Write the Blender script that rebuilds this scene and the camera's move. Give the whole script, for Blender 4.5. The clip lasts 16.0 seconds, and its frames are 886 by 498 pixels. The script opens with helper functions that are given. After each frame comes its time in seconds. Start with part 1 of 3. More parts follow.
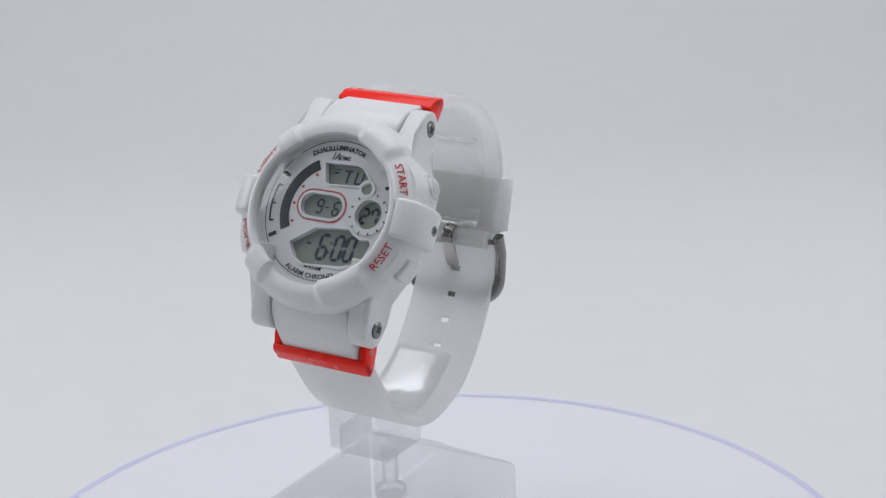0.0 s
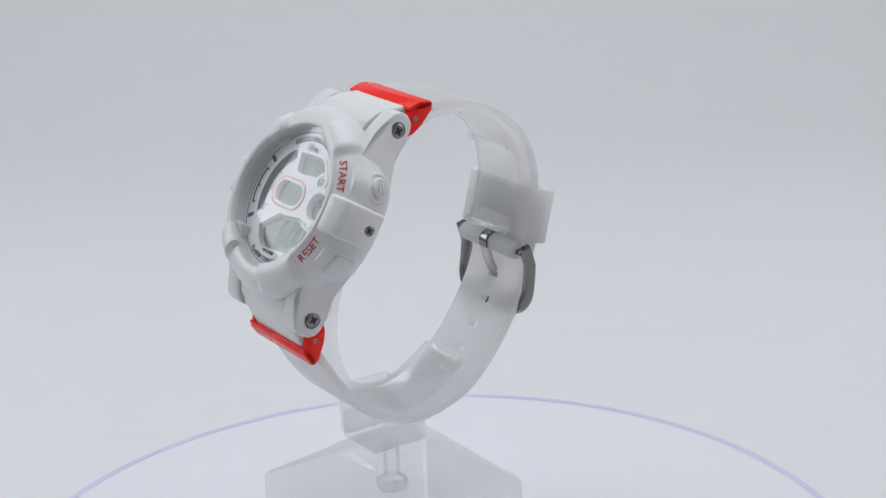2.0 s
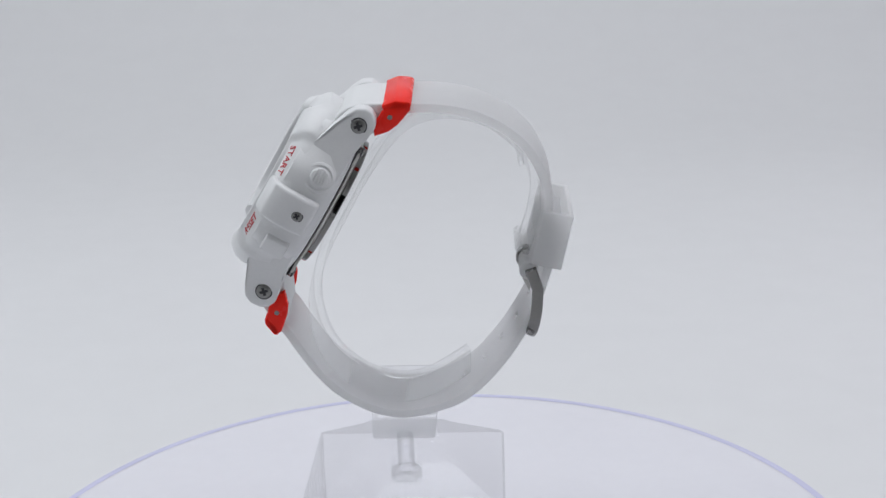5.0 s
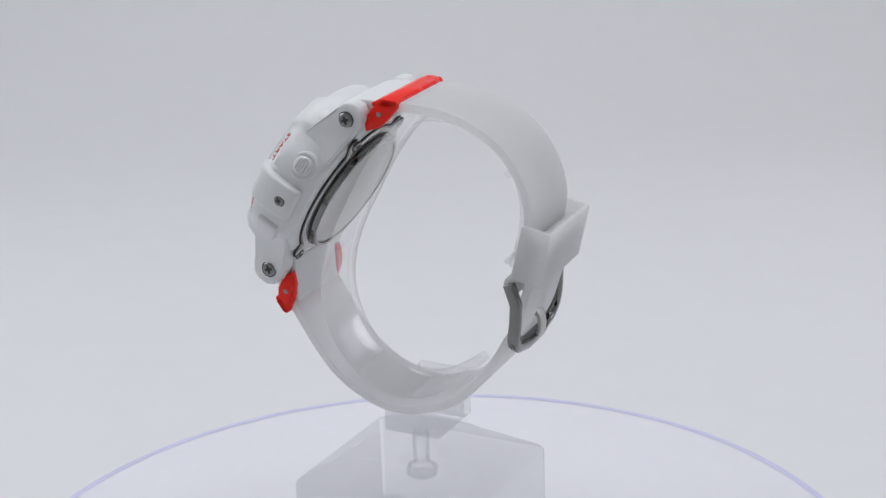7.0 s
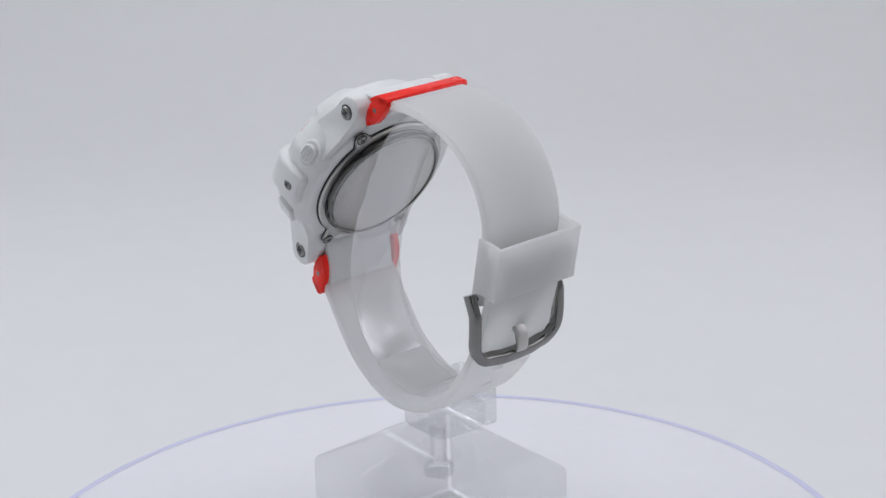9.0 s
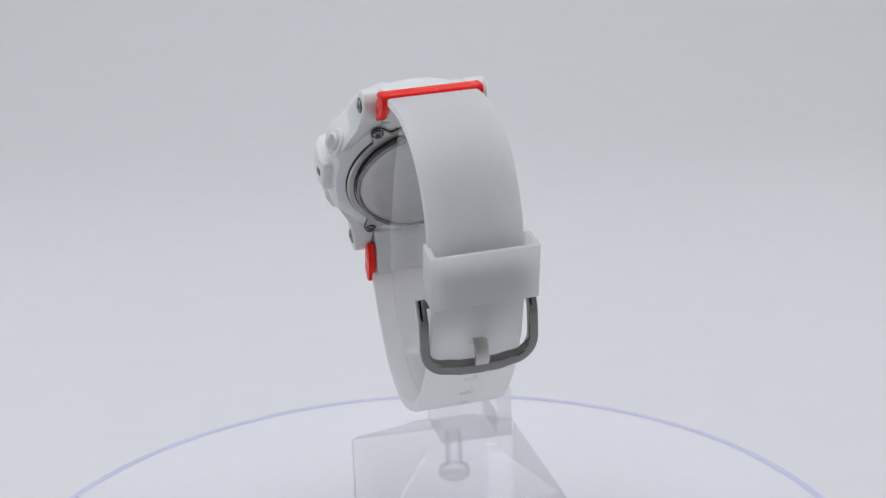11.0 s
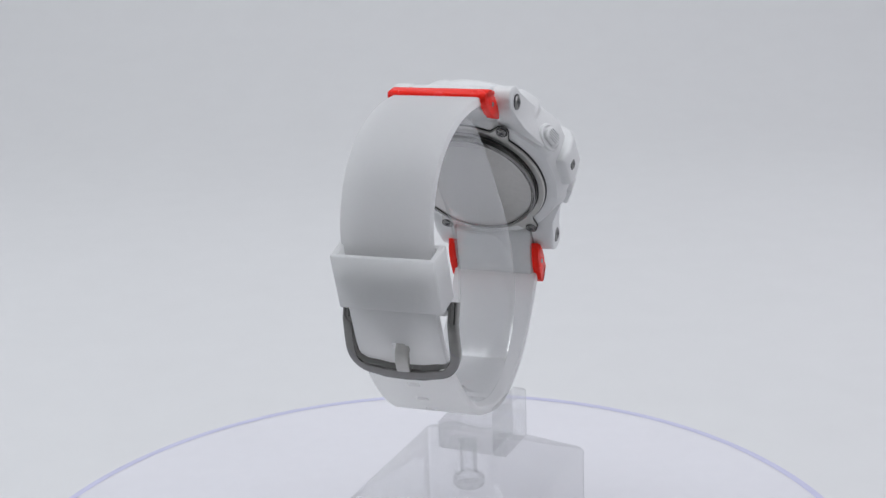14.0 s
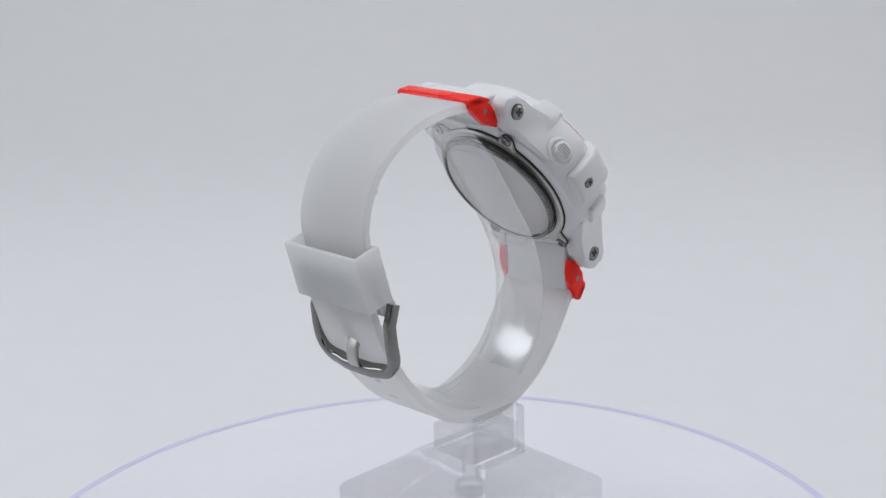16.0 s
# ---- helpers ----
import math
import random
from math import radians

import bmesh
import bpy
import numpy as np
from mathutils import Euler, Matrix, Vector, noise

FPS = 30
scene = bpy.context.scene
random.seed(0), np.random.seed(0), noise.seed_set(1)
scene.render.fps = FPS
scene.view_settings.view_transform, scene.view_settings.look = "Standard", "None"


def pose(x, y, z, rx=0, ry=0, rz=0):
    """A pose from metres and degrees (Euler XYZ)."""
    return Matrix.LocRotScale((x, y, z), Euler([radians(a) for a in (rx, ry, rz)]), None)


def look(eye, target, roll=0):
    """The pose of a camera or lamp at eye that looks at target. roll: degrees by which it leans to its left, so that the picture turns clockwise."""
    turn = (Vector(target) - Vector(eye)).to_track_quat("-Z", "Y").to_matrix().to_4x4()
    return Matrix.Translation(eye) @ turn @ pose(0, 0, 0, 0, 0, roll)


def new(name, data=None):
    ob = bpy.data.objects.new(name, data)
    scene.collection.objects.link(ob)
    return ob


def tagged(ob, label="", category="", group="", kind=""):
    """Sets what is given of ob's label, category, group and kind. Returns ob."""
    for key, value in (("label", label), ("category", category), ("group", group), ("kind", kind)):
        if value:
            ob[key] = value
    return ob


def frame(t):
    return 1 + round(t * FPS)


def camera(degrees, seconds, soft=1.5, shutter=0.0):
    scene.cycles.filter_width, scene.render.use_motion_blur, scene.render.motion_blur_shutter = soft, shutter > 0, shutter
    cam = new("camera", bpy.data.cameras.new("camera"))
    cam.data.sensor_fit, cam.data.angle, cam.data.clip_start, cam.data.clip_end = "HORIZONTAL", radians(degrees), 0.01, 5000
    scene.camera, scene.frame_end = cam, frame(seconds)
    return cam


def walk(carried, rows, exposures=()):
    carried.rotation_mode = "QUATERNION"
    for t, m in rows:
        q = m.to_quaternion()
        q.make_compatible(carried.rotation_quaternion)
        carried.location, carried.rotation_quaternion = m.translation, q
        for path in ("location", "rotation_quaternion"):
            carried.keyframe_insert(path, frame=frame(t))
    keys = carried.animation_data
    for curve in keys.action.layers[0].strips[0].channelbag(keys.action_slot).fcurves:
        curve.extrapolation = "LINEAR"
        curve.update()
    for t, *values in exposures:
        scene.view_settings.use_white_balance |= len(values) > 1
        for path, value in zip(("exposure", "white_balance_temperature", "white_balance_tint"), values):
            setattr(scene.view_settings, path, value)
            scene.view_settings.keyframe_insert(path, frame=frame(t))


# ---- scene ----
# A white digital wristwatch on a clear acrylic stand turns on a small turntable inside a white light tent.
cam = camera(29.88, 16.0, soft=1.4)
EYE = (0.0, -0.338271, 0.179965)
AIM = look(EYE, (0.004358, -0.009568, 0.074559), -1.898)
walk(cam, [(0.0, AIM), (16.0, AIM)])

# ---- light ----
world = bpy.data.worlds.new("tent_air")
scene.world = world
world.use_nodes = True
world.node_tree.nodes["Background"].inputs[0].default_value = (0.75, 0.8, 0.9, 1)
world.node_tree.nodes["Background"].inputs[1].default_value = 0.05
scene.view_settings.exposure = -0.1


def softbox(name, eye, target, sx, sy, power, colour):
    data = bpy.data.lights.new(name, "AREA")
    data.shape, data.size, data.size_y, data.energy, data.color = "RECTANGLE", sx, sy, power, colour
    ob = new(name, data)
    ob.matrix_world = look(eye, target)
    return ob


softbox("lamp_left", (-0.70, 0.13, 0.42), (0, 0, 0.08), 0.46, 0.34, 1.6, (0.94, 0.99, 1.045))
softbox("lamp_right", (0.74, 0.10, 0.42), (0, 0, 0.06), 0.55, 0.5, 1.5, (1.0, 0.965, 1.07))
softbox("lamp_top", (0.0, 0.16, 0.88), (0, 0.16, 0), 0.8, 0.7, 5.35, (0.958, 0.99, 1.045))


# ---- materials ----
def material(name, colour, rough=0.4, metal=0.0, grain=0.0, size=900.0, bump=0.0, coat=0.0, trans=0.0, ior=1.46, stain=0.0, sss=0.0):
    """Principled surface with fine grain, a coarse stain and a fine relief, in object space."""
    mat = bpy.data.materials.new(name)
    mat.use_nodes = True
    nt = mat.node_tree
    bs = nt.nodes["Principled BSDF"]
    bs.inputs["Base Color"].default_value = (*colour, 1)
    bs.inputs["Roughness"].default_value = rough
    bs.inputs["Metallic"].default_value = metal
    bs.inputs["IOR"].default_value = ior
    bs.inputs["Coat Weight"].default_value = coat
    bs.inputs["Transmission Weight"].default_value = trans
    if sss:
        bs.inputs["Subsurface Weight"].default_value = sss
        bs.inputs["Subsurface Radius"].default_value = (0.002, 0.002, 0.002)
        bs.inputs["Subsurface Scale"].default_value = 1.0
    if grain or bump or stain:
        co = nt.nodes.new("ShaderNodeTexCoord")
        fine = nt.nodes.new("ShaderNodeTexNoise")
        fine.inputs["Scale"].default_value, fine.inputs["Detail"].default_value = size, 4
        nt.links.new(co.outputs["Object"], fine.inputs["Vector"])
        coarse = nt.nodes.new("ShaderNodeTexNoise")
        coarse.inputs["Scale"].default_value, coarse.inputs["Detail"].default_value = size / 9, 3
        nt.links.new(co.outputs["Object"], coarse.inputs["Vector"])
        last = None
        for tex, amount in ((fine, grain), (coarse, stain)):
            if not amount:
                continue
            mix = nt.nodes.new("ShaderNodeMix")
            mix.data_type, mix.blend_type = "RGBA", "MULTIPLY"
            mix.inputs["Factor"].default_value = amount
            if last:
                nt.links.new(last, mix.inputs["A"])
            else:
                mix.inputs["A"].default_value = (*colour, 1)
            nt.links.new(tex.outputs["Fac"], mix.inputs["B"])
            last = mix.outputs["Result"]
        if last:
            nt.links.new(last, bs.inputs["Base Color"])
        rr = nt.nodes.new("ShaderNodeMapRange")
        rr.inputs["To Min"].default_value, rr.inputs["To Max"].default_value = rough * 0.8, min(1, rough * 1.25)
        nt.links.new(coarse.outputs["Fac"], rr.inputs["Value"])
        nt.links.new(rr.outputs["Result"], bs.inputs["Roughness"])
        if bump:
            bp = nt.nodes.new("ShaderNodeBump")
            bp.inputs["Strength"].default_value, bp.inputs["Distance"].default_value = bump, 0.0002
            nt.links.new(fine.outputs["Fac"], bp.inputs["Height"])
            nt.links.new(bp.outputs["Normal"], bs.inputs["Normal"])
    return mat


def clear(name, tint, rough, see=0.3, ior=1.49, gloss=0.1):
    """Clear acrylic: glass with a share of straight passage, so that light reaches through it."""
    mat = bpy.data.materials.new(name)
    mat.use_nodes = True
    nt = mat.node_tree
    out = nt.nodes["Material Output"]
    nt.nodes.remove(nt.nodes["Principled BSDF"])
    gl, tr, mx = nt.nodes.new("ShaderNodeBsdfGlass"), nt.nodes.new("ShaderNodeBsdfTransparent"), nt.nodes.new("ShaderNodeMixShader")
    gl.inputs["Color"].default_value, gl.inputs["Roughness"].default_value, gl.inputs["IOR"].default_value = (*tint, 1), rough, ior
    tr.inputs["Color"].default_value = (*tint, 1)
    mx.inputs[0].default_value = see
    nt.links.new(gl.outputs[0], mx.inputs[1])
    nt.links.new(tr.outputs[0], mx.inputs[2])
    # polished skin: gloss that grows towards grazing angles
    sh, fr, mt, top = (nt.nodes.new(n) for n in ("ShaderNodeBsdfGlossy", "ShaderNodeLayerWeight", "ShaderNodeMath", "ShaderNodeMixShader"))
    sh.inputs["Roughness"].default_value = rough + 0.01
    fr.inputs["Blend"].default_value = 0.5
    mt.operation = "MULTIPLY"
    mt.inputs[1].default_value = gloss
    nt.links.new(fr.outputs["Fresnel"], mt.inputs[0])
    nt.links.new(mt.outputs[0], top.inputs[0])
    nt.links.new(mx.outputs[0], top.inputs[1])
    nt.links.new(sh.outputs[0], top.inputs[2])
    nt.links.new(top.outputs[0], out.inputs[0])
    return mat


RESIN = material("white_resin", (0.765, 0.77, 0.768), 0.34, grain=0.06, stain=0.05, size=1500, bump=0.05)
STRAP = material("white_strap_rubber", (0.85, 0.853, 0.855), 0.46, grain=0.06, stain=0.06, size=1800, bump=0.08)


def let_through(mat, share):
    """Lets a share of the light pass diffusely through a thin white plastic."""
    nt = mat.node_tree
    bs, out = nt.nodes["Principled BSDF"], nt.nodes["Material Output"]
    tl, mx = nt.nodes.new("ShaderNodeBsdfTranslucent"), nt.nodes.new("ShaderNodeMixShader")
    tl.inputs["Color"].default_value = (0.95, 0.95, 0.945, 1)
    mx.inputs[0].default_value = share
    nt.links.new(bs.outputs[0], mx.inputs[1])
    nt.links.new(tl.outputs[0], mx.inputs[2])
    nt.links.new(mx.outputs[0], out.inputs[0])


let_through(STRAP, 0.66)
RED = material("red_plastic", (0.93, 0.02, 0.01), 0.26, grain=0.06, size=1500, bump=0.04, ior=1.32)
STEEL = material("polished_steel", (0.26, 0.257, 0.248), 0.045, 1.0, grain=0.15, stain=0.2, size=1200)
SATIN = material("satin_steel", (0.60, 0.59, 0.565), 0.38, 1.0, grain=0.15, stain=0.2, size=900, bump=0.06)
SCREWS = material("dull_grey_steel", (0.30, 0.30, 0.29), 0.3, 1.0, grain=0.2, stain=0.2, size=1500)
DARK = material("recess_shade", (0.03, 0.03, 0.035), 0.5, grain=0.2)
GASKET = material("black_gasket", (0.05, 0.05, 0.05), 0.6, grain=0.2)
DIAL = material("white_dial", (0.74, 0.74, 0.76), 0.4, grain=0.05, size=2500)
LCD = material("lcd_panel", (0.265, 0.31, 0.27), 0.35, grain=0.1, stain=0.1, size=2500)
INK = material("black_print", (0.015, 0.015, 0.02), 0.5, grain=0.1)
SEG = material("lcd_segment", (0.012, 0.028, 0.05), 0.45, grain=0.1)
DARKARC = material("dark_blue_arc", (0.022, 0.028, 0.036), 0.4, grain=0.2)
REDINK = material("red_print", (0.55, 0.03, 0.04), 0.45, grain=0.1)
ACRYLIC = clear("clear_acrylic", (0.998, 0.999, 1.0), 0.002, 0.82, 1.49, 0.2)
CUFF = clear("clear_cuff_plastic", (0.995, 0.996, 0.996), 0.16, 0.8, 1.47, 0.14)
DISC = material("frosted_white_disc", (0.745, 0.74, 0.778), 0.42, grain=0.04, stain=0.05, size=240, bump=0.02)
DISCEDGE = material("bluish_disc_edge", (0.62, 0.62, 0.80), 0.4, grain=0.1)
ROOM = material("dark_room", (0.03, 0.03, 0.032), 0.9, grain=0.1, stain=0.2, size=20)
SCREEN = material("front_fill_fabric", (0.78, 0.78, 0.78), 0.9, grain=0.08, stain=0.1, size=60)
PAPER = material("white_backdrop_sheet", (0.71, 0.712, 0.716), 0.85, grain=0.04, stain=0.015, size=60, bump=0.02)


def crystal():
    """Flat watch glass: passes light straight, mirrors by its angle."""
    mat = bpy.data.materials.new("watch_glass")
    mat.use_nodes = True
    nt = mat.node_tree
    nt.nodes.remove(nt.nodes["Principled BSDF"])
    tr, gl, mx, fr = (nt.nodes.new(n) for n in ("ShaderNodeBsdfTransparent", "ShaderNodeBsdfGlossy", "ShaderNodeMixShader", "ShaderNodeLayerWeight"))
    p5, ma = nt.nodes.new("ShaderNodeMath"), nt.nodes.new("ShaderNodeMath")
    p5.operation, ma.operation = "POWER", "MULTIPLY_ADD"
    p5.inputs[1].default_value, ma.inputs[1].default_value, ma.inputs[2].default_value = 4.0, 0.92, 0.075
    gl.inputs["Roughness"].default_value = 0.05
    fr.inputs["Blend"].default_value = 0.5
    tr.inputs["Color"].default_value = (0.97, 0.98, 0.98, 1)
    nt.links.new(fr.outputs["Facing"], p5.inputs[0])
    nt.links.new(p5.outputs[0], ma.inputs[0])
    nt.links.new(ma.outputs[0], mx.inputs[0])
    nt.links.new(tr.outputs[0], mx.inputs[1])
    nt.links.new(gl.outputs[0], mx.inputs[2])
    nt.links.new(mx.outputs[0], nt.nodes["Material Output"].inputs[0])
    return mat


GLASS = crystal()


# ---- shaping tools (millimetres) ----
def part(name, bm, mat, parent, label="", m=None, sharp=38, up=False):
    """One mesh object under a thing or a part, from a bmesh in millimetres of the thing's space."""
    if m is not None:
        bm.transform(m)
    bmesh.ops.recalc_face_normals(bm, faces=bm.faces[:])
    bm.normal_update()
    if up and sum(f.normal.z for f in bm.faces) < 0:
        bmesh.ops.reverse_faces(bm, faces=bm.faces[:])
    bm.transform(Matrix.Scale(0.001, 4))
    for f in bm.faces:
        f.smooth = True
    for e in bm.edges:
        e.smooth = len(e.link_faces) == 2 and e.calc_face_angle(3.2) < radians(sharp)
    me = bpy.data.meshes.new(name)
    bm.to_mesh(me)
    bm.free()
    me.materials.append(mat)
    ob = new(name, me)
    if parent is not None:
        ob.parent = parent
    if label:
        tagged(ob, label=label)
    return ob


def bevel(bm, w, seg=2, angle=25):
    es = [e for e in bm.edges if len(e.link_faces) == 2 and e.calc_face_angle(0) > radians(angle)]
    if es and w > 0:
        bmesh.ops.bevel(bm, geom=es, offset=w, segments=seg, profile=0.5, affect="EDGES", clamp_overlap=True)
    return bm


def prism(poly, a, b, axis="z", w=0.0, seg=2, bm=None):
    """A polygon drawn out from a to b along an axis: z takes (x, y), x takes (y, z), y takes (x, z)."""
    own = bm is None
    bm = bm or bmesh.new()
    put = {"z": lambda u, v, h: (u, v, h), "x": lambda u, v, h: (h, u, v), "y": lambda u, v, h: (u, h, v)}[axis]
    low = [bm.verts.new(put(u, v, a)) for u, v in poly]
    top = [bm.verts.new(put(u, v, b)) for u, v in poly]
    bm.faces.new(low[::-1])
    bm.faces.new(top)
    n = len(poly)
    for i in range(n):
        bm.faces.new((low[i], low[(i + 1) % n], top[(i + 1) % n], top[i]))
    if own and w:
        bmesh.ops.recalc_face_normals(bm, faces=bm.faces[:])
        bevel(bm, w, seg)
    return bm


def box(x0, x1, y0, y1, z0, z1, w=0.0, seg=2):
    return prism([(x0, y0), (x1, y0), (x1, y1), (x0, y1)], z0, z1, "z", w, seg)


def ngon(r, n=32, cx=0.0, cy=0.0, a0=0.0):
    return [(cx + r * math.cos(a0 + 2 * math.pi * i / n), cy + r * math.sin(a0 + 2 * math.pi * i / n)) for i in range(n)]


def revolve(profile, n=96, cx=0.0, cy=0.0, close=True):
    """Turn rings of (r, z) round z; profile is a list or a function of the angle in degrees."""
    bm = bmesh.new()
    rings = []
    for i in range(n):
        a = 2 * math.pi * i / n
        pr = profile(math.degrees(a)) if callable(profile) else profile
        rings.append([bm.verts.new((cx + r * math.cos(a), cy + r * math.sin(a), z)) for r, z in pr])
    k = len(rings[0])
    for i in range(n):
        p, q = rings[i], rings[(i + 1) % n]
        for j in range(k if close else k - 1):
            jj = (j + 1) % k
            bm.faces.new((p[j], q[j], q[jj], p[jj]))
    return bm


def spline(pts, step=0.8):
    """Catmull-Rom through 2D points, at even steps."""
    P = [Vector(p) for p in pts]
    P = [2 * P[0] - P[1]] + P + [2 * P[-1] - P[-2]]
    fine = []
    for i in range(1, len(P) - 2):
        a, b, c, d = P[i - 1:i + 3]
        for k in range(12):
            t = k / 12
            fine.append(0.5 * (2 * b + (c - a) * t + (2 * a - 5 * b + 4 * c - d) * t * t + (3 * b - a - 3 * c + d) * t ** 3))
    fine.append(P[-2])
    out, run = [fine[0]], 0.0
    total = sum((fine[i + 1] - fine[i]).length for i in range(len(fine) - 1))
    n = max(2, round(total / step))
    want = total / n
    for i in range(len(fine) - 1):
        seg = (fine[i + 1] - fine[i]).length
        while run + seg >= want * len(out) - 1e-6 and len(out) < n:
            f = (want * len(out) - run) / seg
            out.append(fine[i].lerp(fine[i + 1], f))
        run += seg
    out.append(fine[-1])
    return out


def band(pts, width, thick, shift=None, holes=(), hole_w=1.4, step=0.7, crown=0.0, side=1):
    """A strap along (y, z) points of one face; the body lies to the left of the way for side 1, to the right for -1. width, thick and shift may be functions of 0..1.
    holes: pairs of stations 0..1 between which the middle is cut through."""
    C = spline(pts, step)
    n = len(C)
    f = lambda q, s: q(s) if callable(q) else q
    bm = bmesh.new()
    rows = []
    for i, c in enumerate(C):
        s = i / (n - 1)
        t = (C[min(i + 1, n - 1)] - C[max(i - 1, 0)]).normalized()
        nr = Vector((-t.y, t.x)) * side
        w, h, x0 = f(width, s) / 2, f(thick, s), f(shift, s) if shift else 0.0
        r = min(0.55, h * 0.32)
        xs = [-w, -w + r * 0.3, -w + r, -hole_w, hole_w, w - r, w - r * 0.3, w]
        du = [r, r * 0.3, 0, -crown, -crown, 0, r * 0.3, r]
        up = [bm.verts.new((x0 + x, *(c + nr * d))) for x, d in zip(xs, du)]
        dn = [bm.verts.new((x0 + x, *(c + nr * (h - max(d, 0))))) for x, d in zip(xs, du)]
        rows.append((up, dn))
    k = 8
    cut = lambda i: any(a <= (i + 0.5) / (n - 1) < b for a, b in holes)
    for i in range(n - 1):
        (u, d), (u2, d2) = rows[i], rows[i + 1]
        for j in range(k - 1):
            if j == 3 and cut(i):
                continue
            bm.faces.new((u[j], u[j + 1], u2[j + 1], u2[j]))
            bm.faces.new((d[j + 1], d[j], d2[j], d2[j + 1]))
        bm.faces.new((u[0], u2[0], d2[0], d[0]))
        bm.faces.new((u2[-1], u[-1], d[-1], d2[-1]))
        if cut(i):
            bm.faces.new((u[3], u2[3], d2[3], d[3]))
            bm.faces.new((u2[4], u[4], d[4], d2[4]))
            if not cut(i - 1):
                bm.faces.new((u[4], u[3], d[3], d[4]))
            if not cut(i + 1):
                bm.faces.new((u2[3], u2[4], d2[4], d2[3]))
    for u, d in (rows[0], rows[-1]):
        bm.faces.new(u + d[::-1])
    return bm


def frame_of(outer, inner, z0, z1):
    """A plate between two outlines with the same number of points."""
    bm = bmesh.new()
    n = len(outer)
    ring = [[bm.verts.new((x, y, z)) for x, y in p] for p, z in ((outer, z0), (outer, z1), (inner, z1), (inner, z0))]
    for k in range(4):
        a, b = ring[k], ring[(k + 1) % 4]
        for i in range(n):
            bm.faces.new((a[i], a[(i + 1) % n], b[(i + 1) % n], b[i]))
    return bm


def lettering(text, height, flat=0.06, spacing=1.0, bold=0.0):
    """The words as a bmesh in millimetres, centred, capitals of that height, flat on z = 0."""
    cu = bpy.data.curves.new("words", "FONT")
    cu.body, cu.align_x, cu.align_y, cu.size, cu.space_character = text, "CENTER", "CENTER", height / 0.69, spacing
    cu.resolution_u, cu.extrude, cu.offset = 2, flat / 2, bold
    ob = new("words", cu)
    me = bpy.data.meshes.new_from_object(ob)
    bpy.data.objects.remove(ob)
    bpy.data.curves.remove(cu)
    bm = bmesh.new()
    bm.from_mesh(me)
    bpy.data.meshes.remove(me)
    return bm


def bent(bm, fn):
    for v in bm.verts:
        v.co = fn(v.co)
    return bm


def moved(bm, x=0, y=0, z=0, rx=0, ry=0, rz=0):
    bm.transform(pose(x, y, z, rx, ry, rz))
    return bm


# ---- the light tent ----
def stage():
    # backdrop: floor that sweeps up into the back wall, one sheet with thickness
    prof = [(-1.05, -0.05), (0.55, -0.05)] + [(0.55 + 0.35 * math.sin(a), 0.30 - 0.35 * math.cos(a)) for a in [radians(q) for q in range(6, 91, 6)]] + [(0.90, 1.15)]
    bm = bmesh.new()
    rows = [[bm.verts.new((x * 1000, y * 1000, z * 1000)) for y, z in prof] for x in (-0.95, 0.95)]
    for i in range(len(prof) - 1):
        bm.faces.new((rows[0][i], rows[1][i], rows[1][i + 1], rows[0][i + 1]))
    ob = part("backdrop", bm, PAPER, None)
    so = ob.modifiers.new("thickness", "SOLIDIFY")
    so.thickness, so.offset = 0.002, -1
    tagged(ob, "matte white seamless sheet curving up behind the turntable", "backdrop", kind="structure")
    for name, b in (("wall_left", (-960, -950, -1050, 900, -50, 1150)), ("wall_right", (950, 960, -1050, 900, -50, 1150)), ("ceiling", (-960, 960, -1060, 910, 1150, 1160))):
        tagged(part(name, box(*b), PAPER, None), "plain matte white fabric panel of a light tent", "wall" if "wall" in name else "ceiling", kind="structure")
    # unseen panel added to bounce fill onto the watch; its opening keeps reflections dark
    front = frame_of([(-950, -50), (950, -50), (950, 1150), (-950, 1150)], [(-260, 10), (260, 10), (260, 460), (-260, 460)], 750, 756)
    front.transform(Matrix.Rotation(radians(90), 4, "X"))
    tagged(part("front_fill_wall", front, SCREEN, None), "unseen white front panel, added to bounce fill light, with a square opening", "wall", kind="structure")
    tagged(part("wall_room", box(-950, 950, -1060, -1050, -50, 1150), ROOM, None), "dim dark wall of the room before the tent", "wall", kind="structure")


def turntable():
    t = new("turntable")
    t.location = (-0.00064, 0.0, -0.04978)
    up = 46.0
    R = 99.6
    part("platter", revolve([(0.01, up - 3), (R - 0.9, up - 3), (R - 0.55, up - 2.6), (R - 0.55, up - 0.25), (R - 0.8, up), (0.01, up)], 160, close=False), DISC, t, "frosted white round platter")
    part("edge_band", revolve([(R - 0.55, up - 3.1), (R, up - 2.9), (R, up - 0.1), (R - 0.3, up + 0.12), (R - 2.1, up + 0.08), (R - 0.55, up - 0.3)], 160), DISCEDGE, t, "thin bluish translucent rim")
    part("housing", revolve([(0.01, 0.2), (90, 0.2), (92, 2), (92, up - 5), (90, up - 3.3), (0.01, up - 3.3)], 96, close=False), RESIN, t, "white round motor housing")
    return tagged(t, "round white turntable with a thin bluish rim", "turntable")

# ---- the wristwatch: x to its right, y to twelve o'clock, z out of its face ----
W = Matrix(((0.862274, 0.286417, -0.41767, -0.015226), (-0.505548, 0.437808, -0.743469, -0.017026), (-0.030083, 0.852226, 0.522308, 0.083996), (0, 0, 0, 1)))
W = Matrix.LocRotScale(W.translation, W.to_quaternion(), None)
CX, CY = 0.0, -0.3  # the bezel's centre


